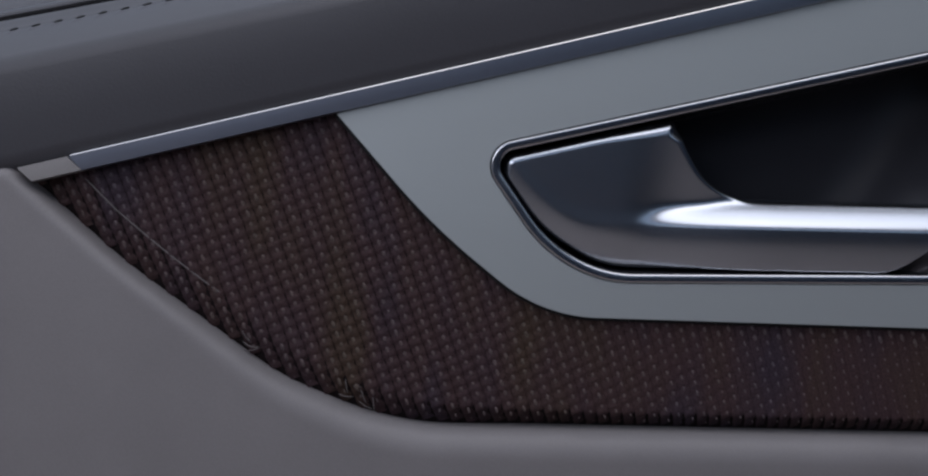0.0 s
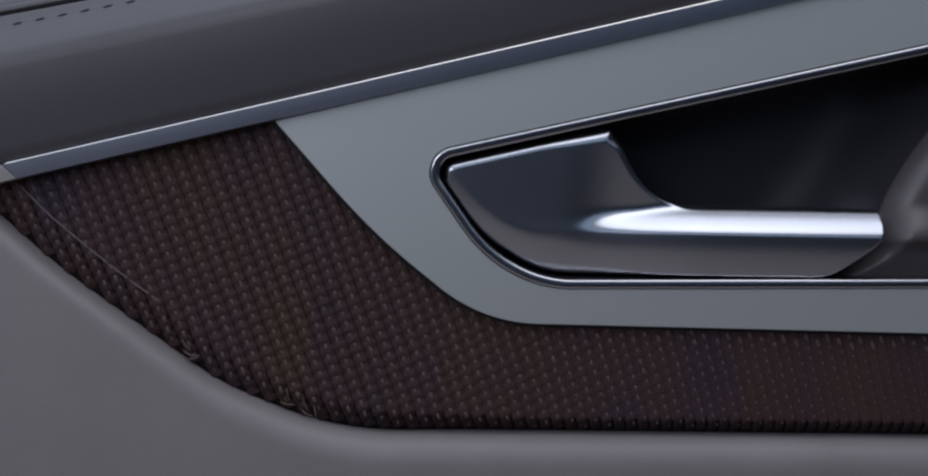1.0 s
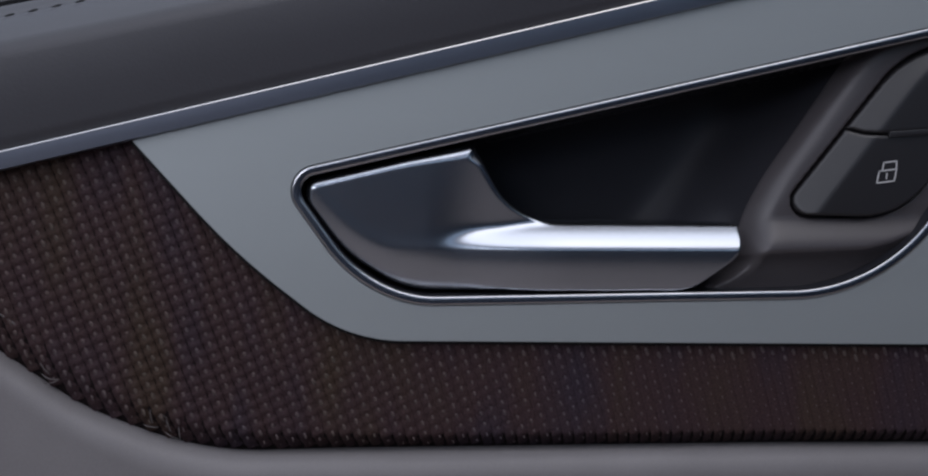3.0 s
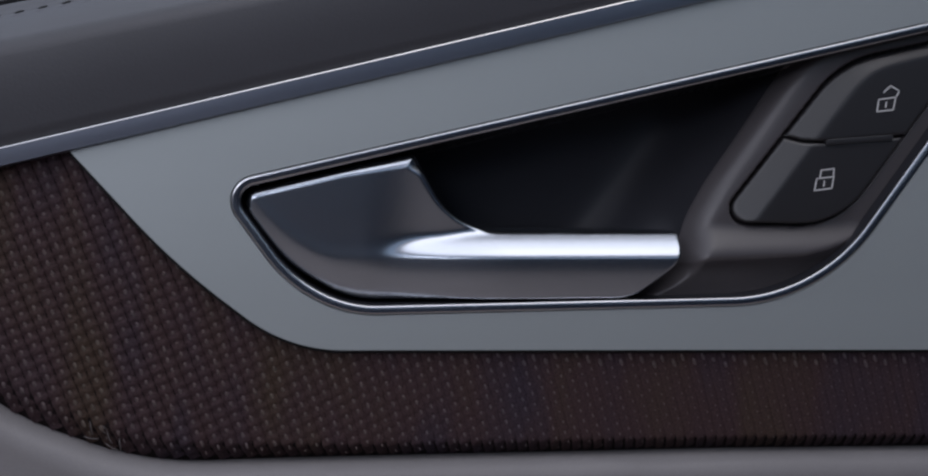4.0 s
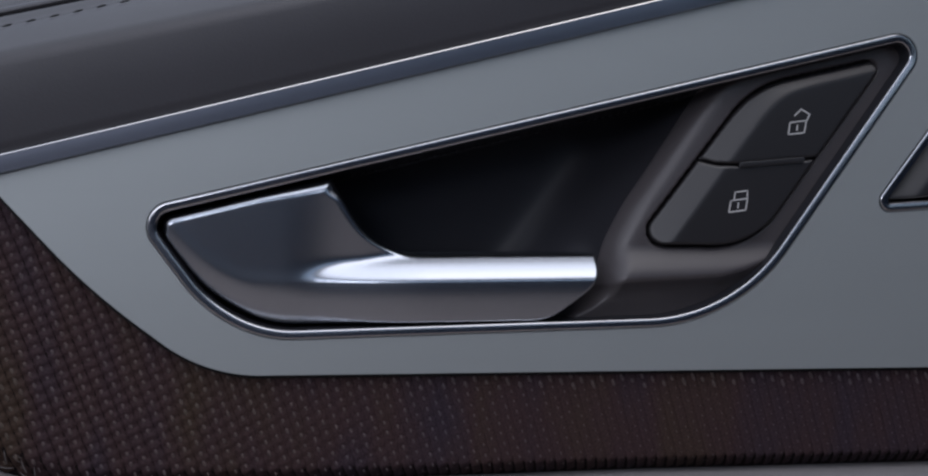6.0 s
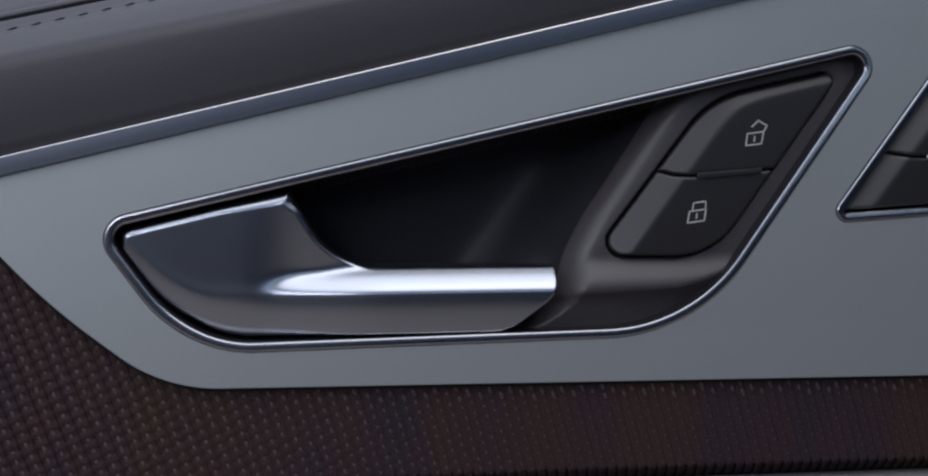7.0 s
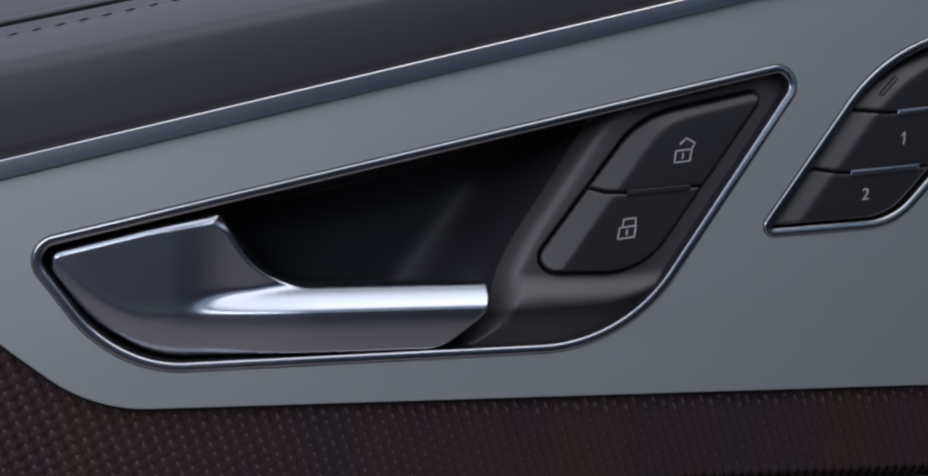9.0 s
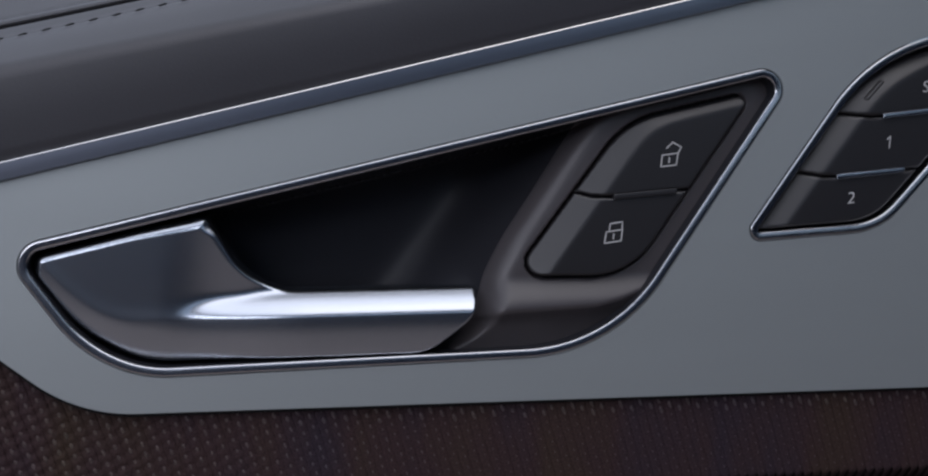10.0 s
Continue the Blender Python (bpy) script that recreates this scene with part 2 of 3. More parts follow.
def part(name, shape, mat, parent, label="", sharp=40, fix=False, weighted=False, kind=""):
    ob = new(name, mesh_of(name, shape, mat, sharp, fix))
    if parent:
        top, base = parent, Vector()
        while top:
            base, top = base + top.location, top.parent
        if parent.type == "EMPTY":
            ob.parent, ob.matrix_parent_inverse = parent, Matrix.Translation(-base)
        else:
            ob.parent = parent
    if weighted:
        mod = ob.modifiers.new("even normals", "WEIGHTED_NORMAL")
        mod.keep_sharp = True
    return tagged(ob, label, kind=kind)


def parts_of(pieces, shape, mat, parent, sharp=60):
    """One formed surface divided into parts that keep its shading across the joint. pieces: (name, label, test of the faces' x and z)."""
    whole = mesh_of("formed", shape, mat, sharp)
    normals = np.zeros(3 * len(whole.loops))
    whole.corner_normals.foreach_get("vector", normals)
    normals = normals.reshape(-1, 3)
    places = np.array([v.co for v in whole.vertices])
    middle = np.array([p.center for p in whole.polygons]) / MM
    free = np.ones(len(middle), bool)
    for name, label, test in pieces:
        chosen = free & test(middle[:, 0], middle[:, 2])
        free &= ~chosen
        mine = [whole.polygons[int(i)] for i in np.nonzero(chosen)[0]]
        used = sorted({v for p in mine for v in p.vertices})
        order = {v: k for k, v in enumerate(used)}
        data = bpy.data.meshes.new(name)
        data.from_pydata([tuple(places[v]) for v in used], [], [[order[v] for v in p.vertices] for p in mine])
        data.materials.append(mat)
        data.shade_smooth()
        data.normals_split_custom_set([tuple(normals[i]) for p in mine for i in p.loop_indices])
        ob = new(name, data)
        ob.parent, ob.matrix_parent_inverse = parent, Matrix.Translation(-parent.location)
        tagged(ob, label)
    bpy.data.meshes.remove(whole)


# ---- lines of the door ----
def strip_top(x):
    return 769.6 + 0.228 * (x + 122.6)


def strip_low(x):
    return 765.6 + 0.2285 * (x + 117.8)


PANEL = rounded([(-34.7, 784.6, 0.3), (-7.8, 753.3, 186), (22.7, 728.4, 45), (345, 720.0, 3), (345, 873, 3)])
OPENING = rounded([(4.8, 774.3, 6.2), (22.9, 747.9, 60), (39.0, 738.8, 36), (175.7, 738.9, 52), (238.9, 824.7, 5.5)])
SWITCH_OPENING = rounded([(218.7, 770.8, 2.4), (263.7, 772.9, 24), (337.5, 846.5, 6), (261.4, 825.8, 58)])
PAD_CORNERS = [(345, 688.9, 0.5), (150, 693.6, 400), (-18.9, 695.9, 100), (-52.1, 710.2, 73), (-96.5, 743.0, 159), (-126.0, 770.2, 0.8)]  # along the inlay, from the front to the strip's tip
INLAY_EDGE = rounded(PAD_CORNERS[:0:-1] + [PAD_CORNERS[0], (345, 726, 0.5), (36, 732, 20), (-5, 756, 60), (-28, 788.5, 0.5)])

# ---- unseen cabin that closes the place, toned for what the metal reflects ----
def shell(name, shape, mat, label, category):
    ob = new(name, mesh_of(name, shape, mat))
    return tagged(ob, label, category, kind="structure")


shell("floor", box(-1250, 1250, -1400, 150, 340, 350), CARPET, "unseen warm grey floor, toned for reflections", "floor")
shell("wall_door", box(-1250, 1250, 60, 90, 350, 790), LINING, "plain inner skin behind the door trim", "wall")
shell("wall_far", box(-1250, 1250, -1400, -1350, 350, 1020), DUSK, "unseen plain dark blue far wall for reflections", "wall")
shell("wall_front", box(1250, 1280, -1400, 90, 350, 1450), DUSK, "unseen plain dark blue front wall for reflections", "wall")
shell("wall_rear", box(-1280, -1250, -1400, 90, 350, 1450), BRIGHT, "unseen plain pale grey rear wall for reflections", "wall")
# Added roof slab, cut open where the roof lamp shines in.
roof = bmesh.new()
for x0, x1, y0, y1 in ((-1250, -1210, -1400, 90), (610, 1250, -1400, 90), (-1210, 610, -1400, -960), (-1210, 610, -40, 90)):
    piece = box(x0, x1, y0, y1, 1450, 1480)
    data = bpy.data.meshes.new("piece")
    piece.to_mesh(data)
    piece.free()
    roof.from_mesh(data)
    bpy.data.meshes.remove(data)
shell("ceiling", roof, LINING, "unseen plain ceiling round an opening added for the roof lamp", "ceiling")

# ---- upper pad of the door, leather with a stitched seam ----
def stitch_line(x):
    return 809.5 + 0.18 * (x + 132.6) + 0.00013 * (x + 132.6) ** 2


def bend_line(x):
    return 797.8 + 0.198 * (x + 124.2)


STITCH = 6.62


def pad_section(x):
    """The pad's surface across: from behind the strip, out, over the bend and back to the seam."""
    a, b, c = strip_top(x), bend_line(x), stitch_line(x)
    pts = [(6, a - 3), (1.5, a - 1.0), (-0.6, a + 1.2)]
    for k in range(1, 9):
        w = k / 8
        pts.append((-0.6 - 2.2 * math.sin(w * math.pi / 2), a + 1.2 + (b - 3.2 - a - 1.2) * w))
    y0 = pts[-1][0]
    for k in range(1, 11):
        w = k / 10
        pts.append((y0 + 3.4 * w * w, (1 - w) ** 2 * (b - 3.2) + 2 * w * (1 - w) * b + w * w * (b + 2.4)))
    y1, z1 = pts[-1]
    hole = 0.5 + 0.5 * math.cos(2 * math.pi * (x + 132.6) / STITCH)
    for k in range(1, 22):
        w = k / 21
        pucker = 0.3 * hole ** 3 * math.exp(-((w - 0.94) / 0.05) ** 2)
        pts.append((y1 + (18.9 - y1) * w - 0.5 * pucker, z1 + (c - 0.6 - z1) * w + 0.5 * math.sin(w * math.pi) + pucker))
    dip = 0.08 + 0.7 * hole ** 6
    for t in (-0.9, -0.6, -0.3, 0, 0.3, 0.6, 0.9):
        q = dip * math.exp(-(t / 0.5) ** 2)
        pts.append((20.1 + 0.85 * t + 0.55 * q, c + 0.05 + 0.5 * t - 0.85 * q))
    pts.append((21.3, c + 0.7))
    for k in range(1, 4):
        pts.append((21.3 + 1.7 * k, c + 0.7 + 1.15 * k))
    pts += [(27.1, c + 4.5), (27.7, c + 3.6), (28.0, c - 2)]
    return pts


pad_top = thing("upper_door_pad", (60, 20, 800), "dark grey leather-covered upper door pad with a sewn seam", "door pad")
xs = np.arange(-215, 330, 0.83)
part("leather_cover", tube([[(x, y, z) for y, z in pad_section(x)] for x in xs]), LEATHER, pad_top, sharp=60)


def seam_cap(x):
    c = stitch_line(x)
    pts = [(32.9, c - 6), (32.9, c + 6.4), (33.1, c + 7.4), (33.7, c + 8.2), (34.6, c + 8.7)]
    hole = 0.5 + 0.5 * math.cos(2 * math.pi * (x + 130) / STITCH)
    dip = 0.1 + 0.6 * hole ** 6
    for k in range(1, 5):
        pts.append((34.6 + 1.1 * k, c + 8.7 + 0.4 * k))
    pts += [(39.4, c + 9.1 - dip), (40, c + 9.5 - dip), (40.8, c + 10.3)]
    for k in range(1, 9):
        pts.append((40.8 + 4.5 * k, c + 10.3 + 2.9 * k))
    return pts + [(84, c + 33), (92, c + 30), (92, 790)]


part("upper_cover", tube([[(x, y, z) for y, z in seam_cap(x)] for x in xs]), LEATHER, pad_top, "dark grey leather upper cover beyond the seam", sharp=60)
# A black strip stands for the shade in the seam gap.
part("seam_shade", tube([[(x, 30.9 + 1.7 * math.cos(w), stitch_line(x) + 5.2 + 1.5 * math.sin(w)) for w in np.linspace(0, 2 * math.pi, 11)[:-1]] for x in xs], close_cols=True), SEAM_SHADE, pad_top, "black strip standing for shade in the seam gap")
# Black dashes at the needle holes; their black also stands for the holes' shade.
for row, (deep, up) in enumerate(((20.4, 0.1), (39.7, 9.4))):
    for k in range(-6, 34):
        x = -132.6 + k * STITCH + row * 2.6
        pts = [(x + s * 1.6, deep + 0.35 - 0.45 * (1 - s * s), stitch_line(x + s * 1.6) + up - 0.15 + 0.2 * s + 0.25 * (1 - s * s)) for s in np.linspace(-1, 1, 7)]
        part("stitch", wire(pts, 0.3, 6), STITCH_DARK, pad_top)

# ---- lower pad ----
def pad_edge():
    """The edge of the lower pad along the inlay, from its front end to the strip's tip."""
    c = rounded([(-215, 350, 0.1), (345, 350, 0.1)] + PAD_CORNERS + [(-215, 749, 0.5)])
    return c


def lower_height(x, z, d):
    w = np.clip(d / np.interp(x, (-95, -35), (3, 8)), 0, 1)
    roll = np.interp(x, (-95, -35), (3, 6)) * (1 - np.sqrt(1 - (1 - w) ** 2))
    return -2.0 + roll + 0.00035 * np.maximum(0, 690 - z) ** 1.6


lower = thing("lower_door_pad", (60, 0, 350), "warm grey soft-touch lower door pad with a rolled edge", "door pad")
skin = relief([pad_edge()], np.arange(-215, 346, 1.4), np.concatenate((np.arange(348, 655, 12.0), np.arange(655, 770, 1.2))), lower_height, 60)
rolled = offset(pad_edge(), 8)
parts_of([("soft_face", "", lambda x, z: nearest(np.stack((x, z), 1), [rolled])[2]), ("rolled_edge", "soft rolled edge along the inlay", lambda x, z: x == x)], skin, SOFT, lower, sharp=70)

# ---- accent strip ----
def strip_section(x):
    a, h = strip_low(x), strip_top(x) - strip_low(x)
    return [(5, a), (-1.2, a), (-1.6, a + 0.2), (-1.66, a + 0.9), (-1.7, a + 1.15), (-1.9, a + h - 0.5), (-1.7, a + h - 0.42), (-1.3, a + h - 0.3), (5, a + h)]


strip = thing("accent_strip", (60, 4, 785), "slim blue-grey brushed metal strip with a bright edge", "trim strip")


def along(x0, x1, lean, n):
    """Sections between two ends that lean back by that many millimetres over the strip's height."""
    rows = []
    for x in np.linspace(x0, x1, n):
        sec = strip_section(x)
        rows.append([(x - lean * (z - strip_low(x)) / 5.0, y, z - 0.2285 * lean * (z - strip_low(x)) / 5.0) for y, z in sec])
    return rows


part("bar", tube(along(-104.6, 340, 4.0, 60), close_cols=True, caps=True), STRIP, strip, sharp=25, fix=True)
# Paler metal puts the upper edge's highlight into its colour.
bead = []
for x in np.linspace(-107.8, 340, 60):
    a, h = strip_low(x), strip_top(x) - strip_low(x)
    bead.append([(x, y, a + h + z) for y, z in ((1, -0.4), (-1.84, -0.4), (-1.87, -0.34), (-1.74, -0.05), (-1.55, 0), (1, 0))])
part("bright_edge", tube(bead, close_cols=True, caps=True), EDGE, strip, "polished upper edge, paler for its highlight", sharp=25, fix=True)
part("end_cap", tube([[(x, max(y, -1.9) - 0.25 if y < 0 else y, z) for x, y, z in r] for r in along(-118.6, -104.7, 4.2, 4)], close_cols=True, caps=True), CAP, strip, "dull silver end cap of the strip", sharp=25, fix=True)

# ---- woven inlay ----
def inlay_base(x, z):
    """How far the cloth lies back: it folds in towards the lower pad."""
    p = np.stack((np.atleast_1d(x), np.atleast_1d(z)), 1).astype(float)
    d = nearest(p, [PAD_LINE])[0]
    wide = np.interp(p[:, 0], (-110, -40, 40), (9.5, 7.5, 5.2))
    return 3.0 + np.interp(p[:, 0], (-40, 20), (3.2, 6.5)) * np.clip(1 - d / wide, 0, 1)


PAD_LINE = pad_edge()
inlay = thing("woven_inlay", (60, 5, 696), "dark brown woven trim inlay with pale thread dots", "trim inlay")
part("backing_cloth", relief([INLAY_EDGE], np.arange(-124, 346, 1.0), np.arange(690, 790, 1.0), lambda x, z, d: inlay_base(x, z), 62), CLOTH, inlay)
def gather(x):
    """Where a thread comes to lie: the weave is drawn closer together towards the door's front."""
    u = np.arange(-200, 700, 1.0)
    at = np.maximum.accumulate(u - 0)
    for _ in range(6):
        rate = np.interp(at, (-15, 30, 60, 90, 130), (1, 0.87, 0.81, 0.76, 0.71))
        at = -200 + np.concatenate(([0], np.cumsum(rate[:-1])))
    return np.interp(x, u, at)


A, B = np.array((1.08, -2.99)), np.array((3.68, 1.63))  # from thread to thread down a rib, and across to the next rib
cells = np.array([(-93.4 + i * B[0] + j * A[0], 753.9 + i * B[1] + j * A[1]) for i in range(-40, 190) for j in range(-70, 180)])
cells[:, 0] = gather(cells[:, 0])
cells = cells[(cells[:, 0] > -124) & (cells[:, 0] < 345) & (cells[:, 1] > 690) & (cells[:, 1] < 790)]
far, _, within = nearest(cells, [INLAY_EDGE])
cells = cells[within & (far > 0.7)]
depths = inlay_base(cells[:, 0], cells[:, 1])
UA = A / np.hypot(*A)
UB = np.array((-UA[1], UA[0]))


def mounds(places, depths, long, wide, high, lift, around, rings, spread, scale=None):
    """Small rounded threads lying along the ribs, one at each place, a little uneven."""
    rng = np.random.default_rng(4)
    verts, faces = [], []
    for (x, z), y, grow in zip(places, depths, np.ones(len(places)) if scale is None else scale):
        k = grow * (1 + spread * rng.normal())
        px, pz = x + 0.12 * rng.normal(), z + 0.12 * rng.normal()
        start = len(verts)
        verts.append((px, y - lift - high * k, pz))
        for r in range(1, rings + 1):
            w = r / rings
            yy = y - lift - high * k * math.sqrt(max(0, 1 - w * w))
            for q in range(around):
                c, s = math.cos(2 * math.pi * q / around) * w * long * k, math.sin(2 * math.pi * q / around) * w * wide * grow
                verts.append((px + UA[0] * c + UB[0] * s, yy, pz + UA[1] * c + UB[1] * s))
        for q in range(around):
            n = (q + 1) % around
            faces.append((start, start + 1 + q, start + 1 + n))
            for r in range(rings - 1):
                a = start + 1 + r * around
                faces.append((a + q, a + around + q, a + around + n, a + n))
    return verts, faces


def cords():
    """Ribs of yarn laid side by side along the weave, each a low half-round cord that swells at every thread."""
    verts, faces = [], []
    steps = np.arange(-70, 180, 0.25)
    for i in range(-40, 190):
        p = np.stack((-93.4 + i * B[0] + steps * A[0], 753.9 + i * B[1] + steps * A[1]), 1)
        p[:, 0] = gather(p[:, 0])
        fits = (p[:, 0] > -124) & (p[:, 0] < 345) & (p[:, 1] > 690) & (p[:, 1] < 790)
        if not fits.any():
            continue
        p, at = p[fits], steps[fits]
        gap, _, within = nearest(p, [INLAY_EDGE])
        clear = 0.8
        ok = within & (gap > 0.3) & (nearest(p, [PAD_LINE])[0] > clear)
        low = inlay_base(p[:, 0], p[:, 1])
        last = None
        for (x, z), y, t, good in zip(p, low, at, ok):
            if not good:
                last = None
                continue
            tight = min(1, max(0.71, 1 - 0.0021 * (x + 5)))
            swell = 1 + (0.42 - 1.05 * (1 - tight)) * math.cos(2 * math.pi * t)
            row = len(verts)
            for k in range(9):
                w = math.pi * k / 8
                c, h = -math.cos(w) * (1.97 + 0.25 * (1 - tight)) * tight ** 0.6 * (0.85 + 0.15 * swell), 0.6 * tight ** 1.3 * swell * math.sin(w)
                verts.append((x + UB[0] * c, y + 0.02 - h, z + UB[1] * c))
            if last is not None:
                faces += [(last + k, last + k + 1, row + k + 1, row + k) for k in range(8)]
            last = row
    return verts, faces


part("rib_yarn", cords(), RIB, inlay, kind="stuff", sharp=80, fix=False)
dots = cells + A * 0.5
far, _, within = nearest(dots, [INLAY_EDGE])
ok = within & (far > 0.8) & (nearest(dots, [PAD_LINE])[0] > 1.3)
dots, depths = dots[ok], depths[ok]
scale = np.interp(dots[:, 0], (10, 60, 110, 135), (1, 0.8, 0.5, 0.3))
scale *= smooth((nearest(dots, [PAD_LINE])[0] - 0.8) / np.interp(dots[:, 0], (-60, -20), (3, 7))) * 0.9 + 0.1
scale[np.abs(dots[:, 1] - (726.6 - 0.0247 * (dots[:, 0] - 36)) + 1.8) < 1.6] = 1
part("thread_dots", mounds(dots, depths, 1.15, 0.55, 0.34, 0.34, 10, 3, 0.2, scale), FLOAT, inlay, "pale bronze thread dots", kind="stuff")
# The fold's highlight, put into a thin pale cord.
fold = [(-105.5, 766.4), (-97.0, 757.6), (-88.5, 750.2), (-80.0, 743.2), (-73, 737.8), (-66.0, 732.6)]
fold = [np.array(fold[i]) * (1 - w) + np.array(fold[i + 1]) * w for i in range(5) for w in np.linspace(0, 1, 6)[:-1]]
part("fold_glint", wire([(x, 2.3 + 0.012 * k, z) for k, (x, z) in enumerate(fold)], 0.24, 6), PALE, inlay, "thin pale line standing for the fold's highlight")
rng = np.random.default_rng(9)
for cx, cz, n in ((-31, 707, 5), (-60, 719.5, 4), (-26, 703.5, 3)):
    for k in range(n):
        x, z = cx + rng.normal() * 2.0, cz + rng.normal() * 1.2
        w = -0.75 + 0.4 * rng.normal()
        pts = [(x + s * 2.2 * math.cos(w), 3.3 - 0.4 * (1 - s * s), z + s * 2.2 * math.sin(w) + 0.3 * s * s) for s in np.linspace(-1, 1, 6)]
        part("loose_thread", wire(pts, 0.15, 5), PALE, inlay)

# ---- satin panel ----
panel = thing("satin_panel", (100, 3, 724), "satin grey metal door trim panel with cut-outs for handle and switches", "trim panel")
# Black strip round the panel's edge, its shadow gap put into colour.
part("gap_shade", plate(offset(PANEL, -0.95), [offset(PANEL, 3)], 1.2, 5, 0.2), GAP_SHADE, panel, "thin black strip for the panel's shadow gap")
part("plate", plate(PANEL, [offset(OPENING, -1.1), offset(SWITCH_OPENING, -1.1)], 0, 5, 0.2), SATIN, panel, sharp=35, weighted=True)

# ---- handle recess ----
RIM = [(-0.85, 1.0), (-0.85, 0.0), (-0.82, -0.17), (-0.74, -0.33), (-0.62, -0.44), (-0.46, -0.5), (-0.2, -0.52), (0.2, -0.5), (0.8, -0.45), (1.15, -0.4), (1.36, -0.33), (1.51, -0.2), (1.59, 0.0), (1.6, 0.9), (1.3, 1.3), (-0.85, 4)]
recess = thing("handle_recess", (120, 10, 738), "deep black plastic handle recess with a polished metal rim", "handle recess")
part("rim", ring(OPENING, RIM), CHROME, recess, "thin polished metal rim", sharp=50, fix=True)
part("side_wall", ring(OPENING, [(1.3, 1.1), (1.66, 1.0), (1.7, 2), (1.8, 14), (1.2, 14), (1.2, 2)]), BLACK, recess, "black plastic side wall", sharp=50, fix=True)
KEY_CORNERS = [(145.7, 761.4, 4.9), (183.2, 760.1, 25), (226.5, 817.3, 2.9), (183.5, 808.5, 30)]
KEY_LINE = offset(rounded(KEY_CORNERS), 0.7)


def ridge_x(z):
    zz = np.linspace(730, 830, 201)
    xx = np.interp(zz, (736, 741, 746.8, 754.6, 763.3, 773.8, 784.3, 795.6, 803.4, 810.4, 830), (112, 126, 136.5, 140.0, 142.6, 148.6, 156.2, 164.0, 169.2, 174.6, 189))
    k = np.ones(13) / 13
    xx = np.convolve(np.pad(xx, 6, mode="edge"), k, "valid")
    return np.interp(z, zz, xx)


def bowl_height(x, z, d):
    h = (x - ridge_x(z)) * 0.8
    slant = smooth((-h - 2) / 12)
    h = (x - ridge_x(z) * (1 - slant) - (147.5 + 0.8 * (z - 773)) * slant) * 0.8
    near = np.clip(1 - 1.4 * np.logaddexp(0, -h / 1.4) / 32, 0, 1)
    y = 5.4 + 25 * (1 - near ** 3) - 3.6 * smooth((762 - z) / 10) * smooth((h + 2) / 6)
    crease = np.interp(x, (135, 144, 162, 172, 180, 187, 196, 205), (749.5, 751.3, 751.8, 752.2, 754.2, 756.6, 764, 776))
    under = 0.28 * np.logaddexp(0, (crease - z) / 0.28)
    y += smooth((h + 6) / 6) * 6.5 * (1 - np.exp(-0.2 * under))
    dk, _, ins = nearest(np.stack((x, z), 1), [KEY_LINE])
    groove = np.where(ins, 1.0, np.clip(1 - (dk - 0.35) / 0.5, 0, 1))
    y += 4 * groove * (h > -2)
    d = nearest(np.stack((x, z), 1), [BOWL])[0]
    return np.minimum(y, 10 + (y - 10) * smooth((d - 0.3) / 1.5))


BOWL = offset(OPENING, 1.2)
zs = np.linspace(733, 830, 60)
BORDER = [(float(ridge_x(z)) - 3.5, float(z)) for z in zs]
grid = np.arange(8, 236, 0.5), np.arange(736, 824, 0.5)
part("bowl", relief([split(BOWL, BORDER, True, 1)], *grid, bowl_height, 62), BLACK, recess, "glossy black plastic bowl", sharp=80)
part("switch_shelf", relief([split(BOWL, BORDER, False, 1)], *grid, bowl_height, 62), SHELF, recess, "charcoal moulded shelf round the lock keys", sharp=80)
part("clip", box(61.5, 68.2, 8.5, 16, 739.9, 741.6, 0.3), KEY, recess, "small dark clip below the handle")

# ---- door handle ----
HANDLE_LINE = rounded([(8.9, 772.4, 4.0), (22.0, 752.8, 36), (39.2, 741.9, 28), (120.0, 740.7, 15), (134.5, 751.3, 11), (134.7, 759.4, 0.5), (70.5, 760.6, 26), (58.5, 783.2, 2.2)], 0.4)


def handle_height(x, z, d):
    """A flat paddle and a grip bar that stands proud of it. Below a crest that runs from the tip along the bar, the lever rolls back."""
    lead = np.maximum(0, 38 - x)
    crest = 753.2 - 0.017 * (x - 50) + 0.029 * lead ** 2
    u = z - crest
    face = 0.8 + (0.062 + 0.125 * smooth((x - 44) / 20)) * (783 - z) - 0.6 * np.exp(-((x - 63) / 8.0) ** 2)
    at_crest = 0.8 + 0.062 * (783 - crest)
    rise = at_crest + 0.4 - (at_crest + 1.6) * smooth((x - 43) / 43)
    bar = rise + np.where(u > 0, (0.5 + 0.5 * smooth((x - 44) / 26)) * (0.56 * (np.sqrt(u * u + 4.5) - 2.121) + 0.043 * u * u), 0)
    k = 0.75
    y = -k * np.logaddexp(-face / k, -bar / k)
    s = -u / np.sqrt(1 + (0.058 * lead) ** 2)
    soft = 1.2
    below = soft * np.logaddexp(0, (s - 2.2 * smooth((x - 25) / 30)) / soft)
    y = y + (0.13 + 0.09 * smooth((66 - x) / 46)) * below + (0.008 - 0.006 * smooth((60 - x) / 30)) * below ** 2
    r = 0.5 + 2.2 * smooth((z - 766 - 0.222 * (x - 13)) / 4) + 1.9 * smooth((x - 36) / 26) * smooth((z - 754) / 24)
    w = np.clip(1 - d / r, 0, 1)
    return y + r * (1 - np.sqrt(np.maximum(0, 1 - w * w * 0.97)))


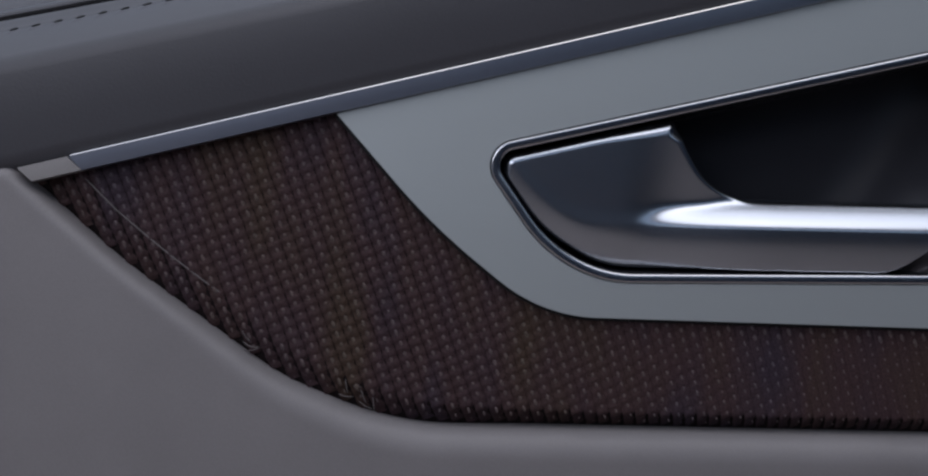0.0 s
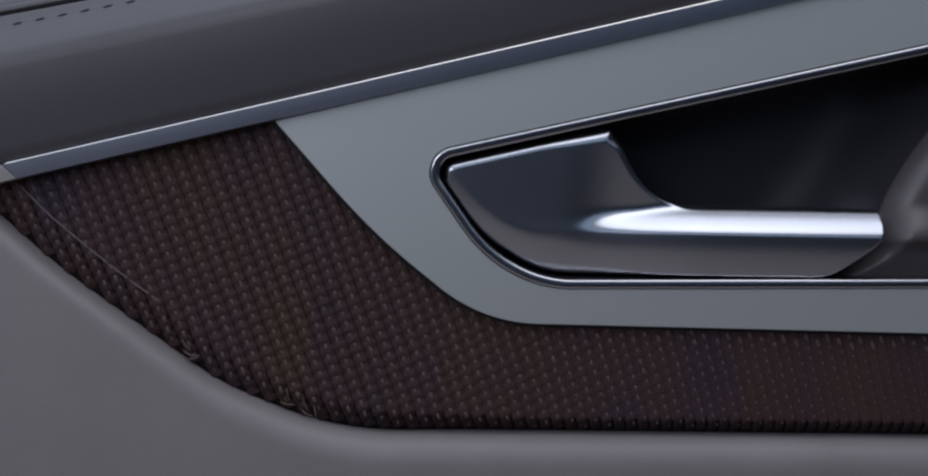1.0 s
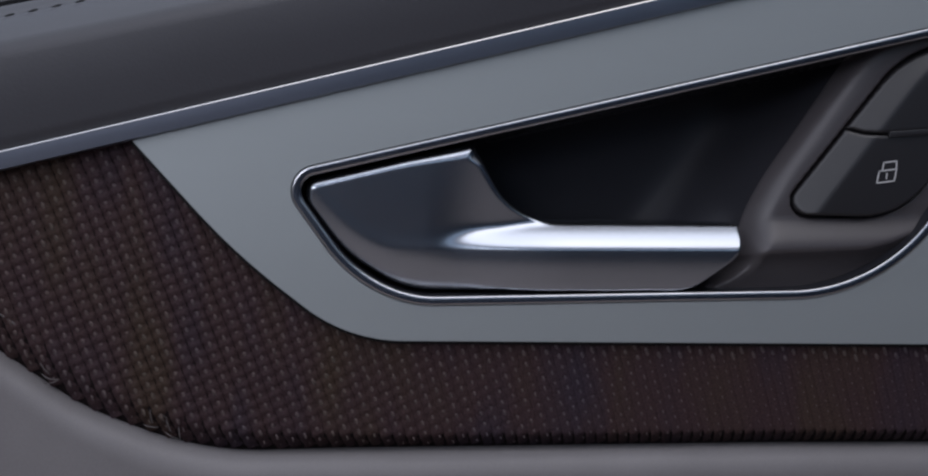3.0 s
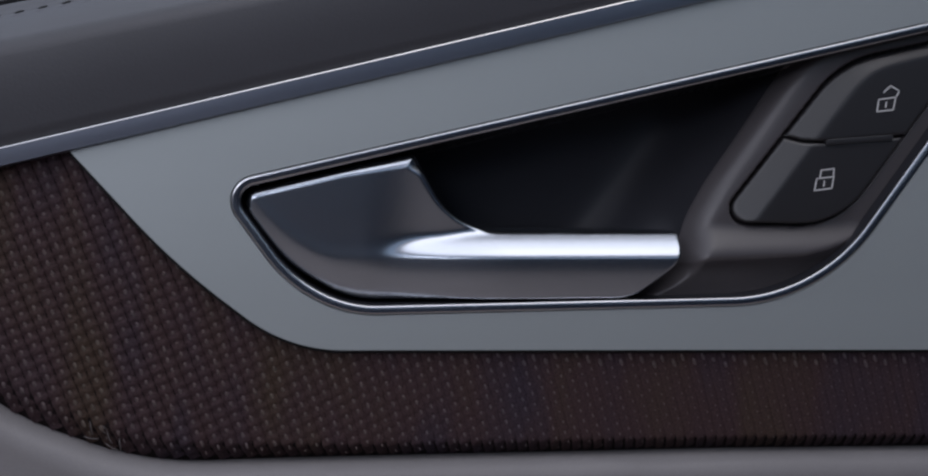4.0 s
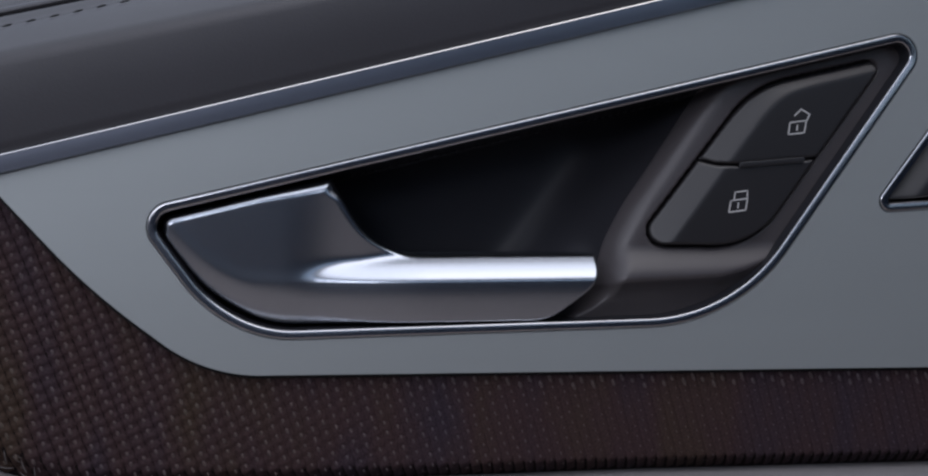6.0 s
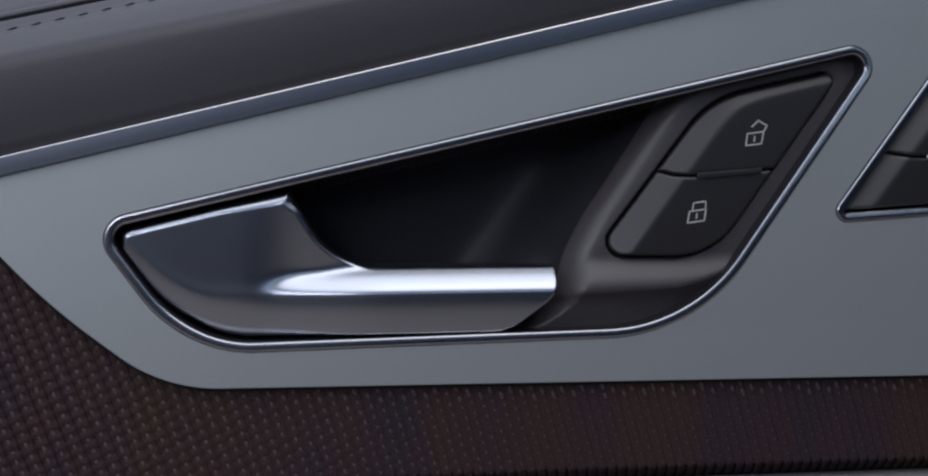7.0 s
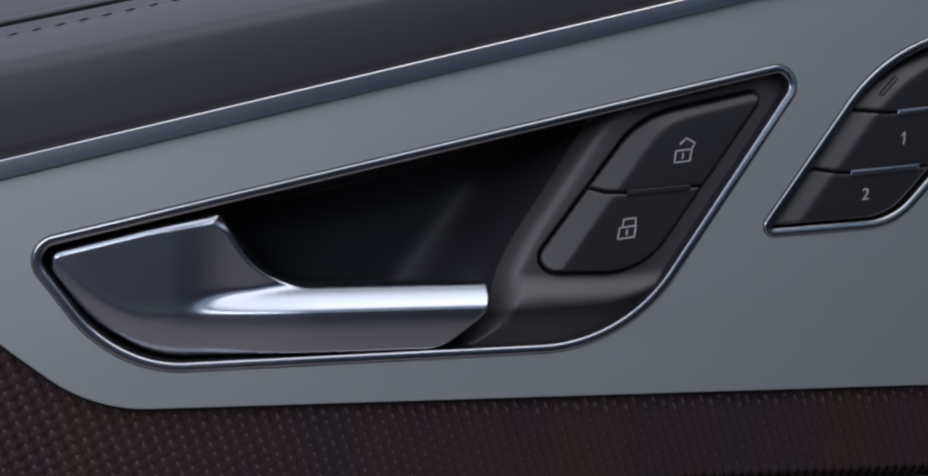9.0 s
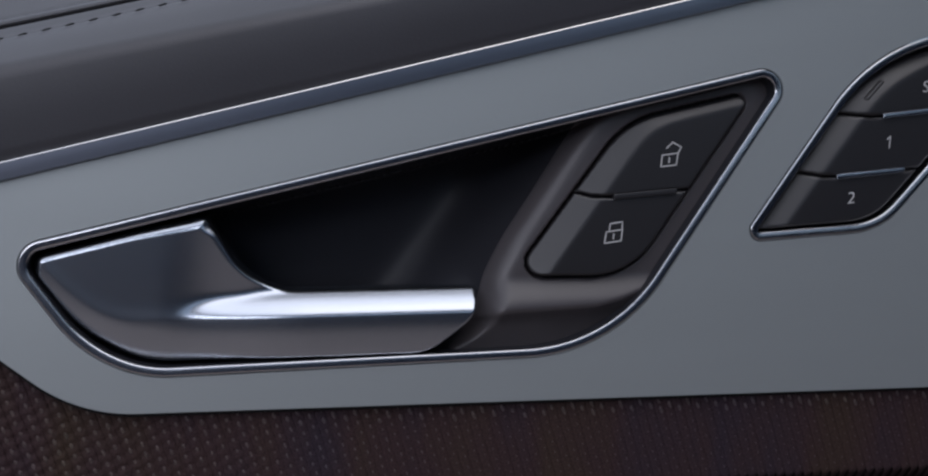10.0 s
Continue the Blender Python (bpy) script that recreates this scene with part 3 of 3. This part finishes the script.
handle = thing("door_handle", (70, 12, 741), "satin chrome inner door handle with a flat paddle and grip bar", "door handle")
lever = relief([HANDLE_LINE], np.arange(5, 136, 0.33), np.arange(740, 785, 0.33), handle_height, 24)


def on_paddle(x, z):
    """Above the crest, and left of the fillet where the bar leaves the paddle."""
    return (z > 753.8 + 0.029 * np.maximum(0, 38 - x) ** 2 + 0.16 * np.maximum(0, x - 40)) & (x < 73)


parts_of([("paddle", "flat satin chrome paddle", on_paddle), ("grip_bar", "satin chrome grip bar", lambda x, z: x == x)], lever, HANDLE, handle)

# ---- lock switch ----
def key_height(left, top, face, slope, k):
    """A key with a flat face, falling away at a slope in a band along its left and its upper edge."""
    (ax, az, bx, bz, wide), (cx, cz, dx, dz, high) = left, top

    def height(x, z, d):
        nl = ((x - ax) * (bz - az) - (z - az) * (bx - ax)) / math.hypot(bx - ax, bz - az)
        nt = ((x - cx) * (dz - cz) - (z - cz) * (dx - cx)) / math.hypot(dx - cx, dz - cz)
        out = k * np.logaddexp((wide - nl) / k, (high - nt) / k)
        y = face + slope * 0.5 * (np.sqrt(out ** 2 + 0.3) + out)
        e = np.clip(1 - d / 0.8, 0, 1)
        return y + 0.8 * (1 - np.sqrt(1 - e * e * 0.98))
    return height


def shifted(cut, dz):
    return [(x, z + dz) for x, z in cut]


def slab(points, front, back):
    return plate(rounded([(x, z, 0.25) for x, z in points]), [], front, back, 0.15, 3)


def strokes(lines, width, front, back):
    """Flat printed strokes, each a joined run of narrow bars."""
    bm = bmesh.new()
    for run in lines:
        for (ax, az), (bx, bz) in zip(run, run[1:]):
            t = np.array((bx - ax, bz - az))
            t = t / np.hypot(*t)
            nrm = np.array((-t[1], t[0])) * width / 2
            a, b = np.array((ax, az)) - t * width * 0.45, np.array((bx, bz)) + t * width * 0.45
            ring_pts = [a - nrm, b - nrm, b + nrm, a + nrm]
            f = [bm.verts.new((p[0], front, p[1])) for p in ring_pts]
            g = [bm.verts.new((p[0], back, p[1])) for p in ring_pts]
            bm.faces.new(f)
            for i in range(4):
                j = (i + 1) % 4
                bm.faces.new((f[j], f[i], g[i], g[j]))
    return bm


lock = thing("lock_switch", (186, 6, 761), "charcoal two-key door lock switch with pale padlock signs", "switch")
CUT = [(140, 790), (166.3, 787.0), (171.8, 785.2), (178.2, 784.8), (202.2, 786.5), (230, 788.5)]
left_band = (159.6, 765.0, 186.3, 800.0, 0.0)
shape_keys = key_height(left_band, (192.0, 806.2, 217.9, 811.6, 0.0), 2.7, 0.44, 2.2)
upper_key = part("unlock_key", relief([split(KEY_LINE, shifted(CUT, 0.25), True)], np.arange(148, 226, 0.45), np.arange(759, 818, 0.45), shape_keys, 9.5), KEY, lock, sharp=60)
lower_key = part("lock_key", relief([split(KEY_LINE, shifted(CUT, -0.25), False)], np.arange(148, 226, 0.45), np.arange(759, 818, 0.45), shape_keys, 9.5), KEY, lock, sharp=60)
part("divider", slab([(178.0, 783.9), (198.0, 785.2), (198.2, 786.9), (178.2, 785.6)], 2.0, 5), KEY, lock, "raised bar between the keys")
part("open_padlock", strokes([[(193.9, 797.1), (199.0, 797.7), (198.3, 794.1), (193.4, 793.6), (193.9, 797.1)], [(196.2, 796.3), (196.0, 794.9)],
                              [(195.4, 799.2), (197.4, 801.0), (200.1, 799.5), (199.1, 797.8)]], 0.4, 2.6, 3.6), INK, upper_key, "pale printed open padlock")
part("closed_padlock", strokes([[(175.6, 774.3), (180.7, 774.9), (180.1, 771.5), (174.9, 770.9), (175.6, 774.3)], [(177.9, 773.6), (177.7, 772.2)],
                                [(176.5, 774.4), (176.9, 776.8), (180.7, 777.2), (180.6, 774.9)]], 0.4, 2.6, 3.6), INK, lower_key, "pale printed closed padlock")

# ---- seat memory switch ----
memory = thing("memory_switch", (265, 5, 770), "charcoal seat memory switch with numbered keys in a metal rim", "switch")
part("rim", ring(SWITCH_OPENING, RIM[:-2] + [(1.7, 1.6), (2.0, 3.2), (2.0, 6), (-0.85, 6)]), CHROME, memory, "thin polished metal rim", sharp=50, fix=True)
part("well", plate(offset(SWITCH_OPENING, 0.6), [], 6.5, 62, 0.2), BLACK, memory, "black plastic well under the keys")
MEMORY_LINE = offset(SWITCH_OPENING, 2.5)
CUT_LOW = [(210, 796), (237.7, 791.3), (245.9, 789.4), (250.3, 789.3), (272.8, 790.8), (330, 795)]
CUT_HIGH = [(225, 814), (253.1, 809.2), (262.4, 807.8), (266.5, 807.9), (282.5, 809.6), (330, 814)]
shape_memory = key_height((237.5, 780.0, 260.1, 808.2, 0.0), (271.0, 819.9, 285, 824.8, 0.0), 1.4, 0.5, 3.2)
mid = split(split(MEMORY_LINE, shifted(CUT_LOW, 0.25), True), shifted(CUT_HIGH, -0.25), False)
gx, gz = np.arange(216, 322, 0.5), np.arange(768, 848, 0.5)
two = part("memory_key", relief([split(MEMORY_LINE, shifted(CUT_LOW, -0.25), False)], gx, gz, shape_memory, 7), KEY, memory, sharp=60)
one = part("memory_key", relief([mid], gx, gz, shape_memory, 7), KEY, memory, sharp=60)
keep = part("store_key", relief([split(MEMORY_LINE, shifted(CUT_HIGH, 0.25), True)], gx, gz, shape_memory, 7), KEY, memory, sharp=60)
part("divider", slab([(250.0, 788.3), (273.0, 790.0), (273.2, 791.6), (250.2, 789.9)], 0.6, 4), HANDLE, memory, "bright metal bar between keys")
part("divider", slab([(266.2, 806.9), (295.0, 809.8), (295.2, 811.4), (266.4, 808.5)], 0.6, 4), HANDLE, memory, "bright metal bar between keys")
MARK = rounded([(260.7, 813.4, 0.5), (262.3, 813.0, 0.5), (268.3, 819.0, 0.5), (266.8, 819.6, 0.5)])
part("raised_mark", relief([MARK], np.arange(260, 269, 0.25), np.arange(812.5, 820.2, 0.25), lambda x, z, d: shape_memory(x, z, x * 0 + 5) - 0.35 * smooth(d / 0.45), 7), KEY, keep, "small raised touch mark", sharp=60)


def lettering(text, x, z, size, y, parent, name):
    font = bpy.data.curves.new(name, "FONT")
    font.body, font.size, font.align_x, font.align_y, font.extrude = text, size, "CENTER", "CENTER", 0.1
    font.shear, font.offset = 0.2, -0.05
    ob = new(name, font)
    bpy.context.view_layer.update()
    data = bpy.data.meshes.new_from_object(ob.evaluated_get(bpy.context.evaluated_depsgraph_get()))
    bpy.data.objects.remove(ob)
    data.transform(Matrix.Scale(MM, 4) @ pose(x, y, z) @ pose(0, 0, 0, 90, 0, 0) @ pose(0, 0, 0, 0, 0, 3))
    data.materials.append(INK)
    made = new(name, data)
    made.parent = parent
    return tagged(made, "pale printed " + ("letter" if text == "S" else "number"))


lettering("2", 254.8, 782.3, 5.2, 1.3, two, "digit")
part("digit", strokes([[(267.9, 800.6), (269.0, 801.5), (268.4, 797.9)]], 0.34, 1.3, 2.2), INK, one, "pale printed number")
lettering("S", 281.3, 816.8, 5.2, 1.3, keep, "letter")
